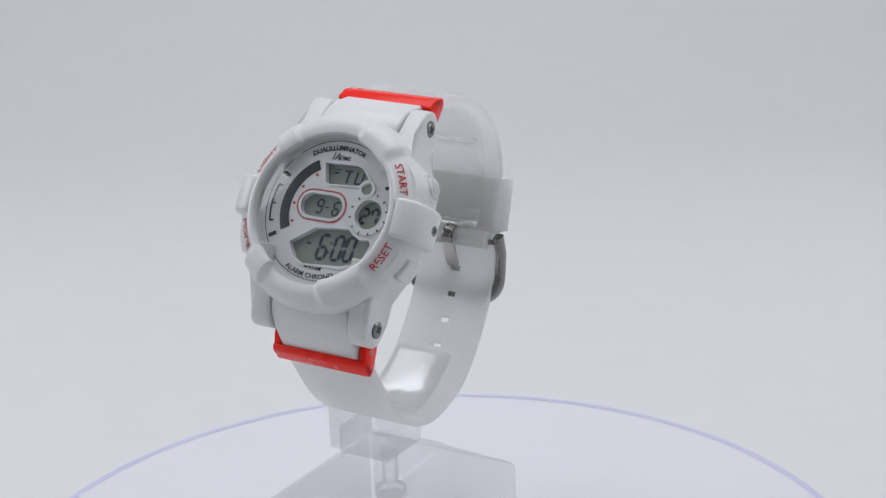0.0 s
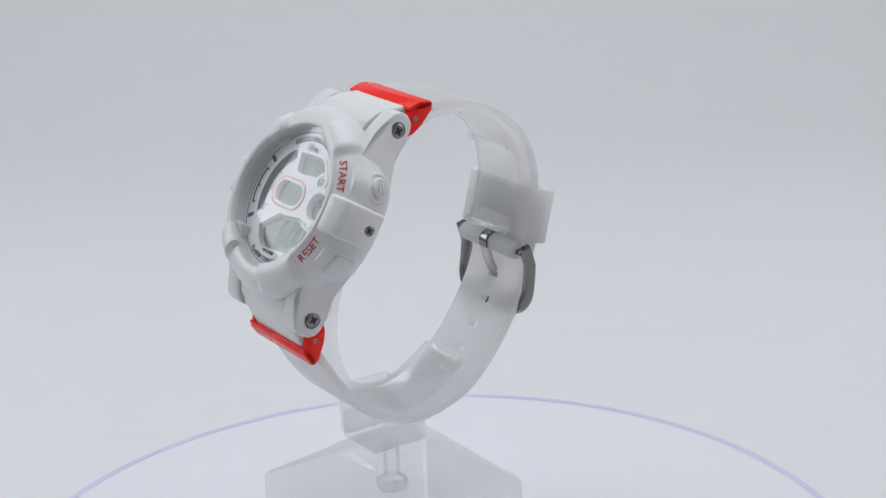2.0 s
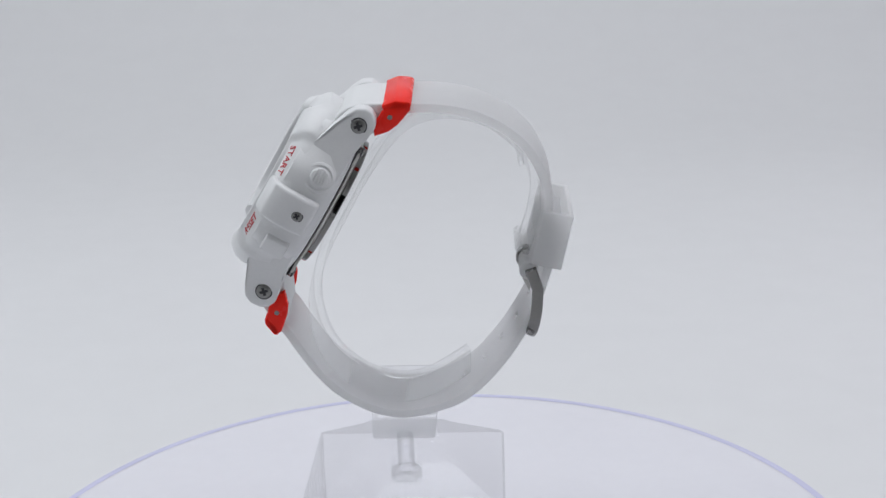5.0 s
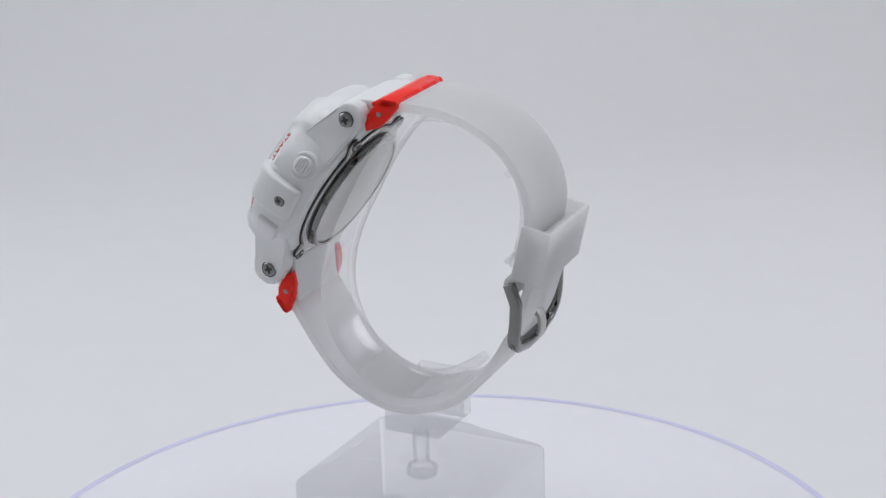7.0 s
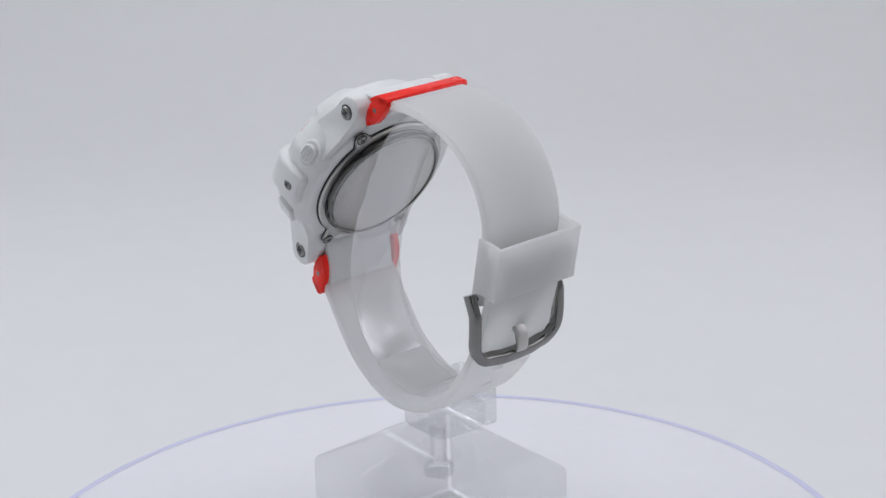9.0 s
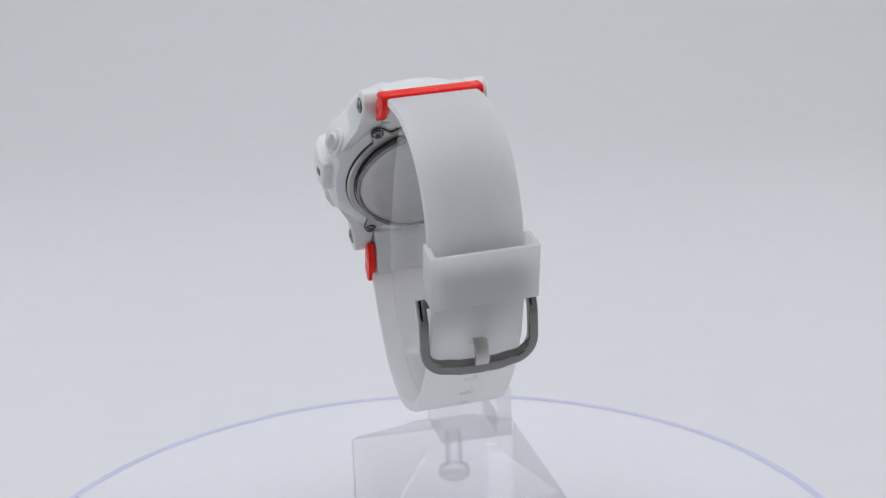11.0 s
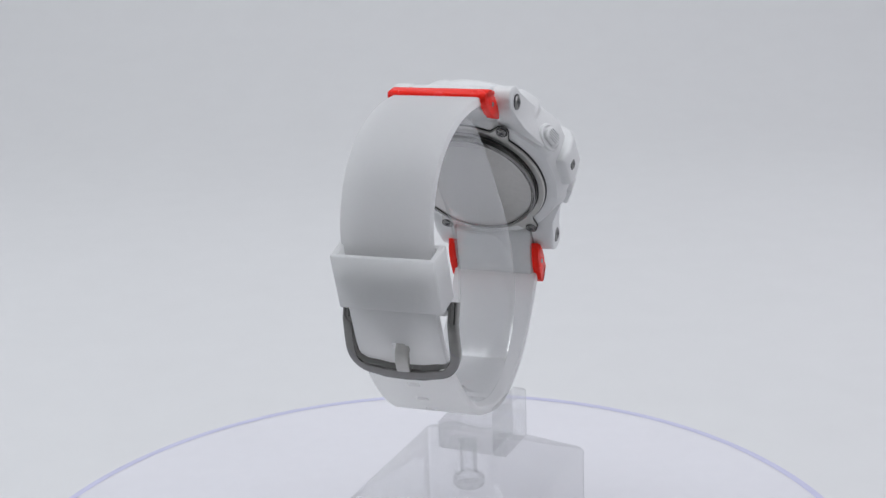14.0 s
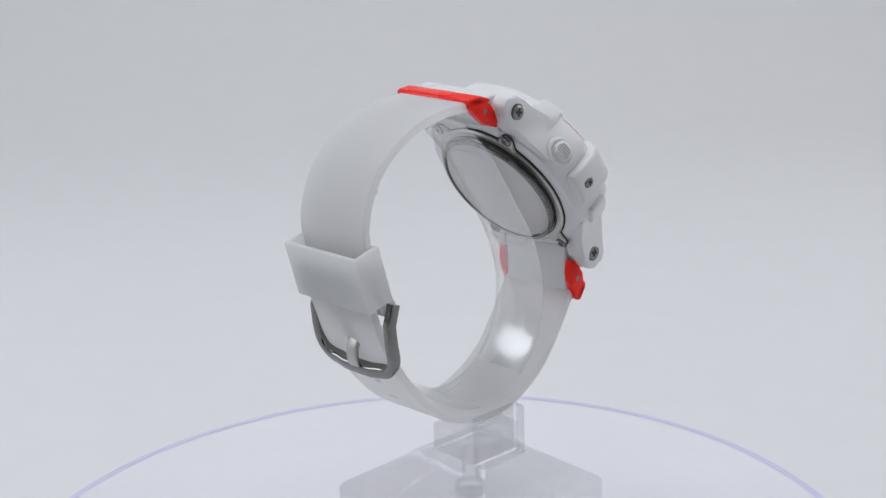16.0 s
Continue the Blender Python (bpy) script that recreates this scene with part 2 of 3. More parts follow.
def smooth(a, lo, hi, soft=3.0):
    """1 between the angles lo and hi, with soft flanks."""
    up = min(1, max(0, (a - lo) / soft + 0.5))
    dn = min(1, max(0, (hi - a) / soft + 0.5))
    q = min(up, dn)
    return q * q * (3 - 2 * q)


LOW = [(15.00, 7.4), (15.27, 9.1), (15.67, 9.5), (16.47, 9.65), (17.6, 9.5), (18.6, 9.0), (19.8, 8.0), (20.4, 7.0), (20.4, 5.0), (20.1, 2.0), (16.50, 2.0), (15.67, 7.4)]
SHELF = [(15.00, 7.4), (15.13, 9.8), (15.33, 10.75), (15.80, 11.0), (16.27, 10.9), (16.53, 10.2), (19.0, 8.6), (19.9, 6.9), (20.0, 5.0), (19.8, 2.0), (16.50, 2.0), (15.67, 7.4)]
HOOD = [(15.00, 7.4), (14.73, 9.8), (15.00, 10.75), (15.67, 11.05), (17.2, 11.0), (18.5, 10.4), (20.0, 8.7), (20.6, 6.9), (20.6, 5.0), (20.1, 2.0), (16.50, 2.0), (15.67, 7.4)]


def bezel_profile(deg):
    a = (deg + 180) % 360 - 180
    low = max(smooth(a, 73, 124), smooth(a, -122, -76))
    hood = max(smooth(a, 45, 73, 7), smooth(a, -76, -42, 7), smooth(a, 124, 140), smooth(a, -140, -122))
    rest = max(0.0, 1 - low - hood)
    tot = low + hood + rest
    return [((l[0] * low + h[0] * hood + s[0] * rest) / tot, (l[1] * low + h[1] * hood + s[1] * rest) / tot) for l, h, s in zip(LOW, HOOD, SHELF)]


def cross_screw(parent, x, y, z, axis, r, mat=SCREWS):
    """A cross-head screw: head with the shade of its cross and its gap put on as dark bars and a dark ring; axis as a
    rotation that takes z to its way out.
    """
    m = pose(x, y, z) @ axis
    head = part("screw", revolve([(0.01, 0.22), (r * 0.6, 0.2), (r * 0.88, 0.1), (r, -0.1), (r, -0.8), (0.01, -0.8)], 24, close=False), mat, parent, "grey steel cross-head screw", m)
    # near-black ring and bars paint the shade of gap and slots; nothing is cut
    part("gap_shade", revolve([(r * 0.99, -0.12), (r * 1.13, -0.12), (r * 1.13, -0.3), (r * 0.99, -0.3)], 24), DARK, head, "", m)
    for q in (45, 135):
        part("slot_shade", moved(box(-r * 0.56, r * 0.56, -r * 0.19, r * 0.19, 0.1, 0.24, 0.03, 1), rz=q), DARK, head, "", m)
    return head


def facing(deg, lift=0.0):
    """The turn that takes z to the outward direction at an angle in the face's plane."""
    return Matrix.Rotation(radians(deg), 4, "Z") @ Matrix.Rotation(radians(90 - lift), 4, "Y")


def seven(ch):
    """Which bars a seven-bar digit shows."""
    return {"0": "abcdef", "2": "abged", "6": "afgedc", "7": "fabc", "9": "abfgcd", "8": "abcdefg"}[ch]


def digit(ch, x, y, w, h, t, z, slant=0.1):
    """A seven-bar digit with its lower left corner at x, y."""
    g, bm = t * 0.12, bmesh.new()
    bars = {"a": (0, h, 1), "g": (0, h / 2, 1), "d": (0, 0, 1), "f": (0, h / 2, 0), "e": (0, 0, 0), "b": (w, h / 2, 0), "c": (w, 0, 0)}
    for k in seven(ch):
        bx, by, flat = bars[k]
        L = (w if flat else h / 2) - 2 * g
        q = t / 2
        if flat:
            pts = [(bx + g, by), (bx + g + q, by + q), (bx + g + L - q, by + q), (bx + g + L, by), (bx + g + L - q, by - q), (bx + g + q, by - q)]
        else:
            pts = [(bx, by + g), (bx + q, by + g + q), (bx + q, by + g + L - q), (bx, by + g + L), (bx - q, by + g + L - q), (bx - q, by + g + q)]
        prism([(x + u + slant * v, y + v) for u, v in pts], z, z + 0.05, "z", bm=bm)
    return bm


def bars(rows, z, h=0.05):
    bm = bmesh.new()
    for x0, y0, x1, y1, t in rows:
        d = Vector((x1 - x0, y1 - y0)).normalized() * t / 2
        n = Vector((-d.y, d.x))
        prism([(x0 - n.x, y0 - n.y), (x1 - n.x, y1 - n.y), (x1 + n.x, y1 + n.y), (x0 + n.x, y0 + n.y)], z, z + h, "z", bm=bm)
    return bm


def arc(r0, r1, a0, a1, n, cx=0.0, cy=0.0):
    A = [radians(a0 + (a1 - a0) * i / n) for i in range(n + 1)]
    return [(cx + r1 * math.cos(a), cy + r1 * math.sin(a)) for a in A] + [(cx + r0 * math.cos(a), cy + r0 * math.sin(a)) for a in reversed(A)]


def stadium(cx, cy, hx, r, n=10):
    """An oval with straight sides: half-length hx between the ends' centres."""
    out = [(cx + hx + r * math.cos(a), cy + r * math.sin(a)) for a in [radians(-90 + 180 * i / n) for i in range(n + 1)]]
    return out + [(cx - hx + r * math.cos(a), cy + r * math.sin(a)) for a in [radians(90 + 180 * i / n) for i in range(n + 1)]]


def grown(poly, d):
    c = Vector((sum(p[0] for p in poly) / len(poly), sum(p[1] for p in poly) / len(poly)))
    return [tuple(c + (Vector(p) - c) * (1 + d / (Vector(p) - c).length)) for p in poly]


def dial_parts(w):
    z = 7.3
    cx, cy = 0.2, -0.2
    at = lambda x, y: (0.945 * x - 0.25, y + 0.2 - 0.02 * x)  # the print's own layout, turned into the case's
    flat = lambda rows: [(*at(a, b), *at(c, d), t) for a, b, c, d, t in rows]
    D = part("dial", revolve([(0.01, z - 1.6), (15.8, z - 1.6), (15.8, z - 1.2), (0.01, z - 1.2)], 72, cx, cy, close=False), LCD, w, "grey-green liquid crystal panel behind a white printed dial")
    # windows in the printed dial, as raised rims round sunk panels
    upper = [(-3.4, 9.1), (4.4, 9.7), (6.2, 9.2), (8.3, 7.0), (8.0, 6.2), (6.0, 5.4), (-0.9, 4.8), (-2.2, 5.2)]
    upper = [at(*p) for p in upper]
    lower = [(-7.0, -8.0), (-1.6, -4.2), (6.6, -3.2), (8.0, -4.3), (10.0, -5.0), (12.0, -4.6), (12.6, -5.6), (11.6, -8.6), (9.4, -10.2), (6.7, -11.1), (-2.9, -11.9), (-5.2, -10.6)]
    lower = [at(*p) for p in lower]
    ox, oy = at(-1.5, 0.3)
    sx, sy = at(10.2, 0.2)
    dx, dy = at(8.4, 5.1)
    oval = stadium(ox, oy, 2.5, 2.5)
    small = ngon(3.15, 28, sx, sy)
    # the white printed sheet, cut in pieces round the windows by a grid of fine cells
    inside = lambda p, poly: sum(((poly[i][1] > p[1]) != (poly[i - 1][1] > p[1])) and p[0] < (poly[i - 1][0] - poly[i][0]) * (p[1] - poly[i][1]) / (poly[i - 1][1] - poly[i][1]) + poly[i][0] for i in range(len(poly))) % 2
    bm = bmesh.new()
    c, vs = 0.22, {}
    n = int(15.7 / c)
    def vert(i, j):
        if (i, j) not in vs:
            vs[i, j] = bm.verts.new((cx + i * c, cy + j * c, z))
        return vs[i, j]
    wins = [upper, lower, oval, small]
    for i in range(-n, n):
        for j in range(-n, n):
            p = (cx + (i + 0.5) * c, cy + (j + 0.5) * c)
            if math.hypot(p[0] - cx, p[1] - cy) > 15.55 or any(inside(p, q) for q in wins):
                continue
            bm.faces.new((vert(i, j), vert(i + 1, j), vert(i + 1, j + 1), vert(i, j + 1)))
    part("dial_face", bm, DIAL, D, "white printed dial sheet", up=True)
    for poly, name in ((upper, "day_window_rim"), (lower, "time_window_rim"), (small, "seconds_ring")):
        wide = 1.05 if name == "seconds_ring" else 0.5
        part(name, bevel(frame_of(grown(poly, wide), grown(poly, -0.18), z - 1.2, z + (0.35 if wide > 1 else 0.22)), 0.1, 1, 50), DIAL, D)
    part("date_window_rim", frame_of(stadium(ox, oy, 2.5, 2.85), stadium(ox, oy, 2.5, 2.35), z - 1.2, z + 0.2), DIAL, D)
    part("red_oval", frame_of(stadium(ox, oy, 2.5, 3.25), stadium(ox, oy, 2.5, 3.00), z + 0.02, z + 0.12), REDINK, D, "thin red oval line")
    part("small_ring", frame_of(ngon(1.9, 20, dx, dy), ngon(1.2, 20, dx, dy), z + 0.05, z + 0.5), DIAL, D)
    part("small_lens", prism(ngon(1.2, 20, dx, dy), z + 0.02, z + 0.14), LCD, D)
    part("dark_arc", prism(arc(9.0, 11.1, 118, 209, 28, cx, cy), z + 0.03, z + 0.12), DARKARC, D, "dark blue printed arc")
    for a in (125, 138, 151, 164, 177, 190, 203):
        x, y = cx + 8.3 * math.cos(radians(a)), cy + 8.3 * math.sin(radians(a))
        part("arc_mark", bars([(x - 0.3, y, x + 0.3, y, 0.5)], z + 0.02), REDINK if a % 2 else DIAL, D)
    # outer printed ring with its marks
    part("ring_line", frame_of(ngon(14.5, 64, cx, cy), ngon(14.35, 64, cx, cy), z + 0.02, z + 0.06), INK, D, "thin black circle line")
    for a, t, r0, r1 in ((152.6, 0.85, 12.3, 14.2), (210, 0.85, 12.2, 14.0), (28, 0.7, 12.8, 14.3), (-31, 0.45, 13.3, 14.2), (2, 0.4, 14.1, 14.8)):
        part("hour_mark", bars([(cx + r0 * math.cos(radians(a)), cy + r0 * math.sin(radians(a)), cx + r1 * math.cos(radians(a)), cy + r1 * math.sin(radians(a)), t)], z + 0.03), INK, D)
    part("bracket_line", prism(arc(13.2, 13.6, 163.6, 197, 16, cx, cy), z + 0.03, z + 0.08), INK, D)
    for a in (163.6, 181, 197):
        e = 12.5
        part("bracket_tick", bars([(cx + e * math.cos(radians(a)), cy + e * math.sin(radians(a)), cx + 13.4 * math.cos(radians(a)), cy + 13.4 * math.sin(radians(a)), 0.4)], z + 0.03), INK, D)
    for i in range(12):
        a = radians(30 * i + 15)
        part("second_tick", bars([(sx + 3.75 * math.cos(a), sy + 3.75 * math.sin(a), sx + 4.3 * math.cos(a), sy + 4.3 * math.sin(a), 0.28)], z + 0.36), INK, D)
    # words on arcs
    def around(r, mid, turn):
        def fn(v):
            a = radians(mid) - turn * v.x / r
            q = r + turn * v.y
            return Vector((cx + q * math.cos(a), cy + q * math.sin(a), z + 0.06 + v.z))
        return fn
    part("maker_words", bent(lettering("DUALILLUMINATOR", 0.95, bold=0.05), around(12.9, 95, 1)), INK, D, "black words DUALILLUMINATOR")
    part("depth_words", moved(lettering("WR50M", 0.72, spacing=1.25, bold=0.03), 0.0, -12.1, z + 0.06, rz=-1), INK, D, "black words WR50M")
    part("function_words", bent(lettering("ALARM CHRONO", 1.0, bold=0.02), around(13.6, -93, -1)), INK, D, "black words ALARM CHRONO")
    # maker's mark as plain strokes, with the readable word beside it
    part("maker_mark", bars(flat([(-1.9, 9.9, -1.5, 11.5, 0.22), (-1.4, 9.9, -0.5, 11.4, 0.2), (-0.5, 11.4, -0.25, 9.9, 0.22), (-1.3, 10.4, -0.1, 10.4, 0.2)]), z + 0.05), INK, D, "small black angular emblem")
    part("emblem_words", moved(lettering("TIME", 0.85, bold=0.02), 0.75, 10.7, z + 0.06, rz=-1), INK, D, "black word TIME")
    # liquid crystal figures
    zz = z - 1.18
    for name, ch, x, y, ww, hh, t in (("hour_digit", "6", -0.5, -10.1, 1.9, 4.9, 0.74), ("minute_digit", "0", 3.1, -9.8, 1.8, 4.9, 0.74), ("minute_digit", "0", 5.9, -9.55, 1.8, 4.9, 0.74),
                                      ("month_digit", "9", -3.5, -1.0, 1.3, 2.7, 0.42), ("date_digit", "6", 0.6, -1.0, 1.2, 2.7, 0.42),
                                      ("second_digit", "2", 7.7, -1.4, 1.35, 2.9, 0.58), ("second_digit", "7", 10.0, -1.2, 1.35, 2.9, 0.58)):
        part(name, digit(ch, *at(x, y), ww, hh, t, zz), SEG, D)
    part("colon", bars(flat([(2.0, -8.5, 2.5, -8.5, 0.5), (2.25, -6.6, 2.75, -6.6, 0.5)]), zz), SEG, D)
    part("dash", bars(flat([(-1.4, 0.35, -0.3, 0.4, 0.3)]), zz), SEG, D)
    part("alarm_sign", bars(flat([(-3.4, -7.4, -2.4, -7.3, 0.45)]), zz), SEG, D)
    part("day_letter", bars(flat([(1.2, 8.3, 3.1, 8.45, 0.4), (2.1, 5.9, 2.3, 8.3, 0.46)]), zz), SEG, D, "letter T in bars")
    part("day_letter", bars(flat([(4.1, 6.1, 4.35, 8.5, 0.46), (4.1, 6.0, 5.7, 6.2, 0.42), (5.7, 6.2, 5.95, 8.5, 0.46)]), zz), SEG, D, "letter U in bars")
    part("day_sign", bars(flat([(-1.5, 7.6, -0.2, 7.7, 0.4), (-1.5, 8.3, 0.2, 8.4, 0.22)]), zz), SEG, D)
    part("flange", revolve([(15.5, 7.1), (15.2, 7.35), (15.5, 9.3), (15.8, 9.3), (15.8, 7.1)], 72, cx, cy), DIAL, D, "sloping white inner ring")
    part("glass", revolve([(0.01, 9.7), (15.0, 9.65), (15.7, 9.5)], 72, cx, cy, close=False), GLASS, w, "flat clear watch glass", up=True)


LUG_OUT = {(1, 1): 0.5, (-1, 1): 0.8, (1, -1): 0.5, (-1, -1): 0.8}  # how far each lug stands out beside the common width


def lug(x0, top, name="lug"):
    """One lug with its side face leaning out towards the case. top: +1 at twelve o'clock, -1 at six."""
    prof = [(9.0, 8.6), (13.5, 6.6), (18.5, 4.4), (21.6, 3.3), (23.7, 2.1), (24.6, 0.4), (24.5, -0.9), (23.6, -2.4), (21.9, -3.2), (19.0, -2.9), (15.0, -1.9), (9.0, -1.5)]
    if top < 0:
        prof = [(y, z + (1.1 if z > 0 else 0.0)) for y, z in prof]  # the lower lugs are thicker
    bm = bmesh.new()
    side = 1 if x0 > 0 else -1
    out = lambda y, z: 13.05 + LUG_OUT[side, top] + max(0.0, 17.5 - y) * 0.5 - max(0, z - 3.0) * 0.25
    inn = [bm.verts.new((side * 9.3, top * y, z)) for y, z in prof]
    ext = [bm.verts.new((side * out(y, z), top * y, z)) for y, z in prof]
    n = len(prof)
    bm.faces.new(inn)
    bm.faces.new(ext[::-1])
    for i in range(n):
        bm.faces.new((inn[i], inn[(i + 1) % n], ext[(i + 1) % n], ext[i]))
    bmesh.ops.recalc_face_normals(bm, faces=bm.faces[:])
    return bevel(bm, 0.55, 3, 30)


def side_block(side):
    """The guard at three or nine o'clock, with a top that slopes outwards."""
    prof = [(16.0, 10.7), (17.8, 10.7), (20.4, 9.3), (21.55, 6.8), (21.75, 2.5), (21.1, -0.6), (16.2, -0.9)]
    bm = prism([(side * x, z) for x, z in prof], -3.75, 4.05, "y")
    bmesh.ops.recalc_face_normals(bm, faces=bm.faces[:])
    return bevel(bm, 0.8, 3, 25)


def case_body():
    """The case under the bezel, its outline swelling round the push-buttons."""
    def pr(deg):
        a = (deg + 180) % 360 - 180
        sw = sum(0.9 * math.exp(-((abs(a) - q) / 9.0) ** 2) for q in (24, 156))
        corner = 0.8 * math.exp(-((abs(abs(a) - 90) - 33) / 8) ** 2)
        r = 19.8 + sw + corner
        return [(14.6, -2.5), (17.0, -2.6), (18.6 + sw * 0.4, -2.2), (r - 0.3, -0.6), (r, 2.0), (r - 0.05, 6.2), (r - 0.9, 8.2), (17.2, 8.6), (15.0, 6.0)]
    return revolve(pr, 120, 0, 0)


def watch():
    w = new("wristwatch")
    w.matrix_world = W
    part("case", case_body(), RESIN, w, "white resin watch case")
    bez = part("bezel", revolve(bezel_profile, 240, CX, CY), RESIN, w, "thick white resin bezel with raised guards", sharp=30)
    # printed words on the bezel's sloping shelf
    def on_shelf(mid, turn, r_mid=17.75):
        def fn(v):
            a = radians(mid) - turn * v.x / r_mid
            d = turn * v.y * 0.78
            q = r_mid + d
            z = 10.2 - (q - 16.65) * 1.6 / 2.35 + 0.1
            return Vector((CX + q * math.cos(a), CY + q * math.sin(a), z + v.z))
        return fn
    for word, mid, turn in (("START", 27.2, 1), ("RESET", -26, -1), ("LIGHT", 153, 1), ("MODE", 206, -1)):
        part("lettering", bent(lettering(word, 1.62, 0.08, 0.98, 0.0), on_shelf(mid, turn)), REDINK, bez, "red word " + word)
    for s in (1, -1):
        blk = part("side_guard", side_block(s), RESIN, w)
        cross_screw(blk, s * 21.65, 0.1, 2.5, facing(0 if s > 0 else 180, 2), 1.2)
        for top in (1, -1):
            lg = part("lug", lug(s, top), RESIN, w)
            cross_screw(lg, s * (13.4 + LUG_OUT[s, top]), top * 20.7, 0.1, facing(0 if s > 0 else 180), 1.62)
    # push-buttons: two round ribbed ones above, two square ones below
    for a in (25, 155):
        m = pose(19.9 * math.cos(radians(a)), 19.9 * math.sin(radians(a)), 2.1) @ facing(a)
        b = part("push_button", revolve([(0.01, 1.35), (1.75, 1.3), (2.05, 1.05), (2.1, -2.0), (0.01, -2.0)], 32, close=False), RESIN, w, "round ribbed white push-button", m)
        part("collar", revolve([(2.35, -1.6), (2.4, 0.3), (2.7, 0.55), (3.1, 0.4), (3.5, -0.5), (3.6, -1.6)], 32), RESIN, b, "", m)
        for k in (-1.2, -0.6, 0.0, 0.6, 1.2):
            L = math.sqrt(max(0.1, 1.75 ** 2 - k * k)) - 0.1
            part("rib", box(-L, L, k - 0.13, k + 0.13, 1.25, 1.6, 0.06, 1), RESIN, b, "", m @ pose(0, 0, 0, 0, 0, 90))
    for a in (-25.5, 205.5):
        m = pose(19.8 * math.cos(radians(a)), 19.8 * math.sin(radians(a)), 3.2) @ facing(a)
        b = part("push_button", moved(box(-2.6, 2.6, -2.3, 2.3, -1.5, 1.6, 0.55, 3)), RESIN, w, "square white push-button", m)
        part("surround", frame_of([(-3.3, -2.9), (3.3, -2.9), (3.3, 2.9), (-3.3, 2.9)], [(-2.7, -2.4), (2.7, -2.4), (2.7, 2.4), (-2.7, 2.4)], -1.5, 0.0), RESIN, b, "", m)
    dial_parts(w)
    # steel back with four ears, gasket and dome
    ears = [math.degrees(math.atan2(15.1 * sy, 10.2 * sx)) % 360 for sx in (1, -1) for sy in (1, -1)]
    def plate(r0, ear, z0, z1):
        def pr(deg):
            bump = sum(ear * math.exp(-(((deg - e + 180) % 360 - 180) / 6.0) ** 4) for e in ears)
            r = r0 + bump
            return [(13.0, z0), (r - 0.2, z0), (r, (z0 + z1) / 2), (r - 0.25, z1), (13.0, z1)]
        return revolve(pr, 180)
    back = part("back_plate", plate(16.3, 2.9, -2.75, -3.5), SATIN, w, "brushed stainless steel case back")
    part("gasket", plate(16.55, 2.9, -2.5, -2.85), GASKET, back, "thin black sealing line")
    part("groove", revolve([(14.65, -3.4), (14.65, -3.58), (14.9, -3.58), (14.9, -3.4)], 96), GASKET, back)
    part("back_rim", revolve([(13.6, -3.9), (14.5, -3.95), (14.5, -4.9), (14.2, -5.1), (13.7, -5.1)], 96), STEEL, back)
    part("back_dome", revolve([(0.01, -5.35), (9.0, -5.3), (12.6, -5.1), (13.75, -4.7), (13.75, -3.6), (0.01, -3.6)], 96, close=False), SATIN, back, "flat brushed steel centre disc")
    for sx in (1, -1):
        for sy in (1, -1):
            cross_screw(back, sx * 10.2, sy * 15.1, -3.65, Matrix.Rotation(math.pi, 4, "X"), 1.15, STEEL)
    # strap ends between the lugs, red wrap pieces
    for top in (1, -1):
        prof = [(17.5, 4.9), (20.0, 4.5), (22.2, 3.3), (24.2, 1.1), (26.2, -2.3), (27.9, -5.2), (28.2, -7.6), (26.0, -7.8), (22.0, -5.2), (17.5, -2.5)]
        bm = prism([(top * y, z) for y, z in prof], -9.1, 9.1, "x")
        bmesh.ops.recalc_face_normals(bm, faces=bm.faces[:])
        part("strap_end", bevel(bm, 0.6, 3, 12), RESIN, w)
        bar = [(26.9, -3.6), (27.5, -3.2), (28.5, -4.0), (29.6, -6.6), (29.2, -7.5), (27.8, -6.7), (27.0, -4.8)] if top < 0 else [(25.5, -2.6), (26.1, -2.2), (28.3, -3.9), (29.6, -6.6), (29.2, -7.5), (27.8, -6.7), (26.0, -3.8)]
        red = part("wrap_bar", prism([(top * y, z) for y, z in bar], -11.0, 11.0, "x", 0.3, 2), RED, w, "glossy red plastic bar across the strap")
        for s in (1, -1):
            poly = [(25.0, -2.8), (28.3, -4.2), (29.6, -6.8), (28.2, -7.7), (24.3, -7.0), (22.1, -6.1), (19.7, -4.0), (21.6, -2.7)]
            a, b = sorted((s * 9.35, s * 11.0))
            part("wrap_arm", prism([(top * y, z) for y, z in poly], a - 0.0, b + 0.0, "x", 0.22, 2), RED, red)
            m = pose(s * 10.95, top * 24.8, -4.8) @ facing(0 if s > 0 else 180)
            part("pin", revolve([(0.01, 0.12), (0.45, 0.12), (0.6, 0.0), (0.6, -0.6), (0.01, -0.6)], 16, close=False), SCREWS, red, "small steel pin end", m)
    # straps: the outer face runs through these points of (y, z)
    upper = [(27.8, -5.2), (29.4, -7.6), (31.6, -11.4), (33.6, -16.2), (34.8, -21.2), (35.1, -26.4), (34.4, -31.2), (33.0, -35.0), (30.2, -39.3), (26.8, -42.7), (23.3, -44.6), (18.0, -46.4), (12.2, -48.0)]
    part("strap_upper", band(upper[::-1], lambda s: 19.7, 2.1, lambda s: 0.35 * (1 - s)), STRAP, w, "smooth white rubber strap")
    lower = [(-27.4, -5.0), (-28.9, -8.6), (-31.2, -13.1), (-33.8, -18.8), (-35.3, -23.7), (-35.7, -28.2), (-35.4, -33.6), (-34.0, -38.5), (-31.4, -42.7), (-27.9, -46.3), (-23.6, -49.6), (-17.7, -51.9), (-10.2, -53.2), (-3.3, -53.5), (2.5, -53.2), (8.0, -52.0), (13.6, -50.6), (18.6, -49.0), (22.2, -47.9)]
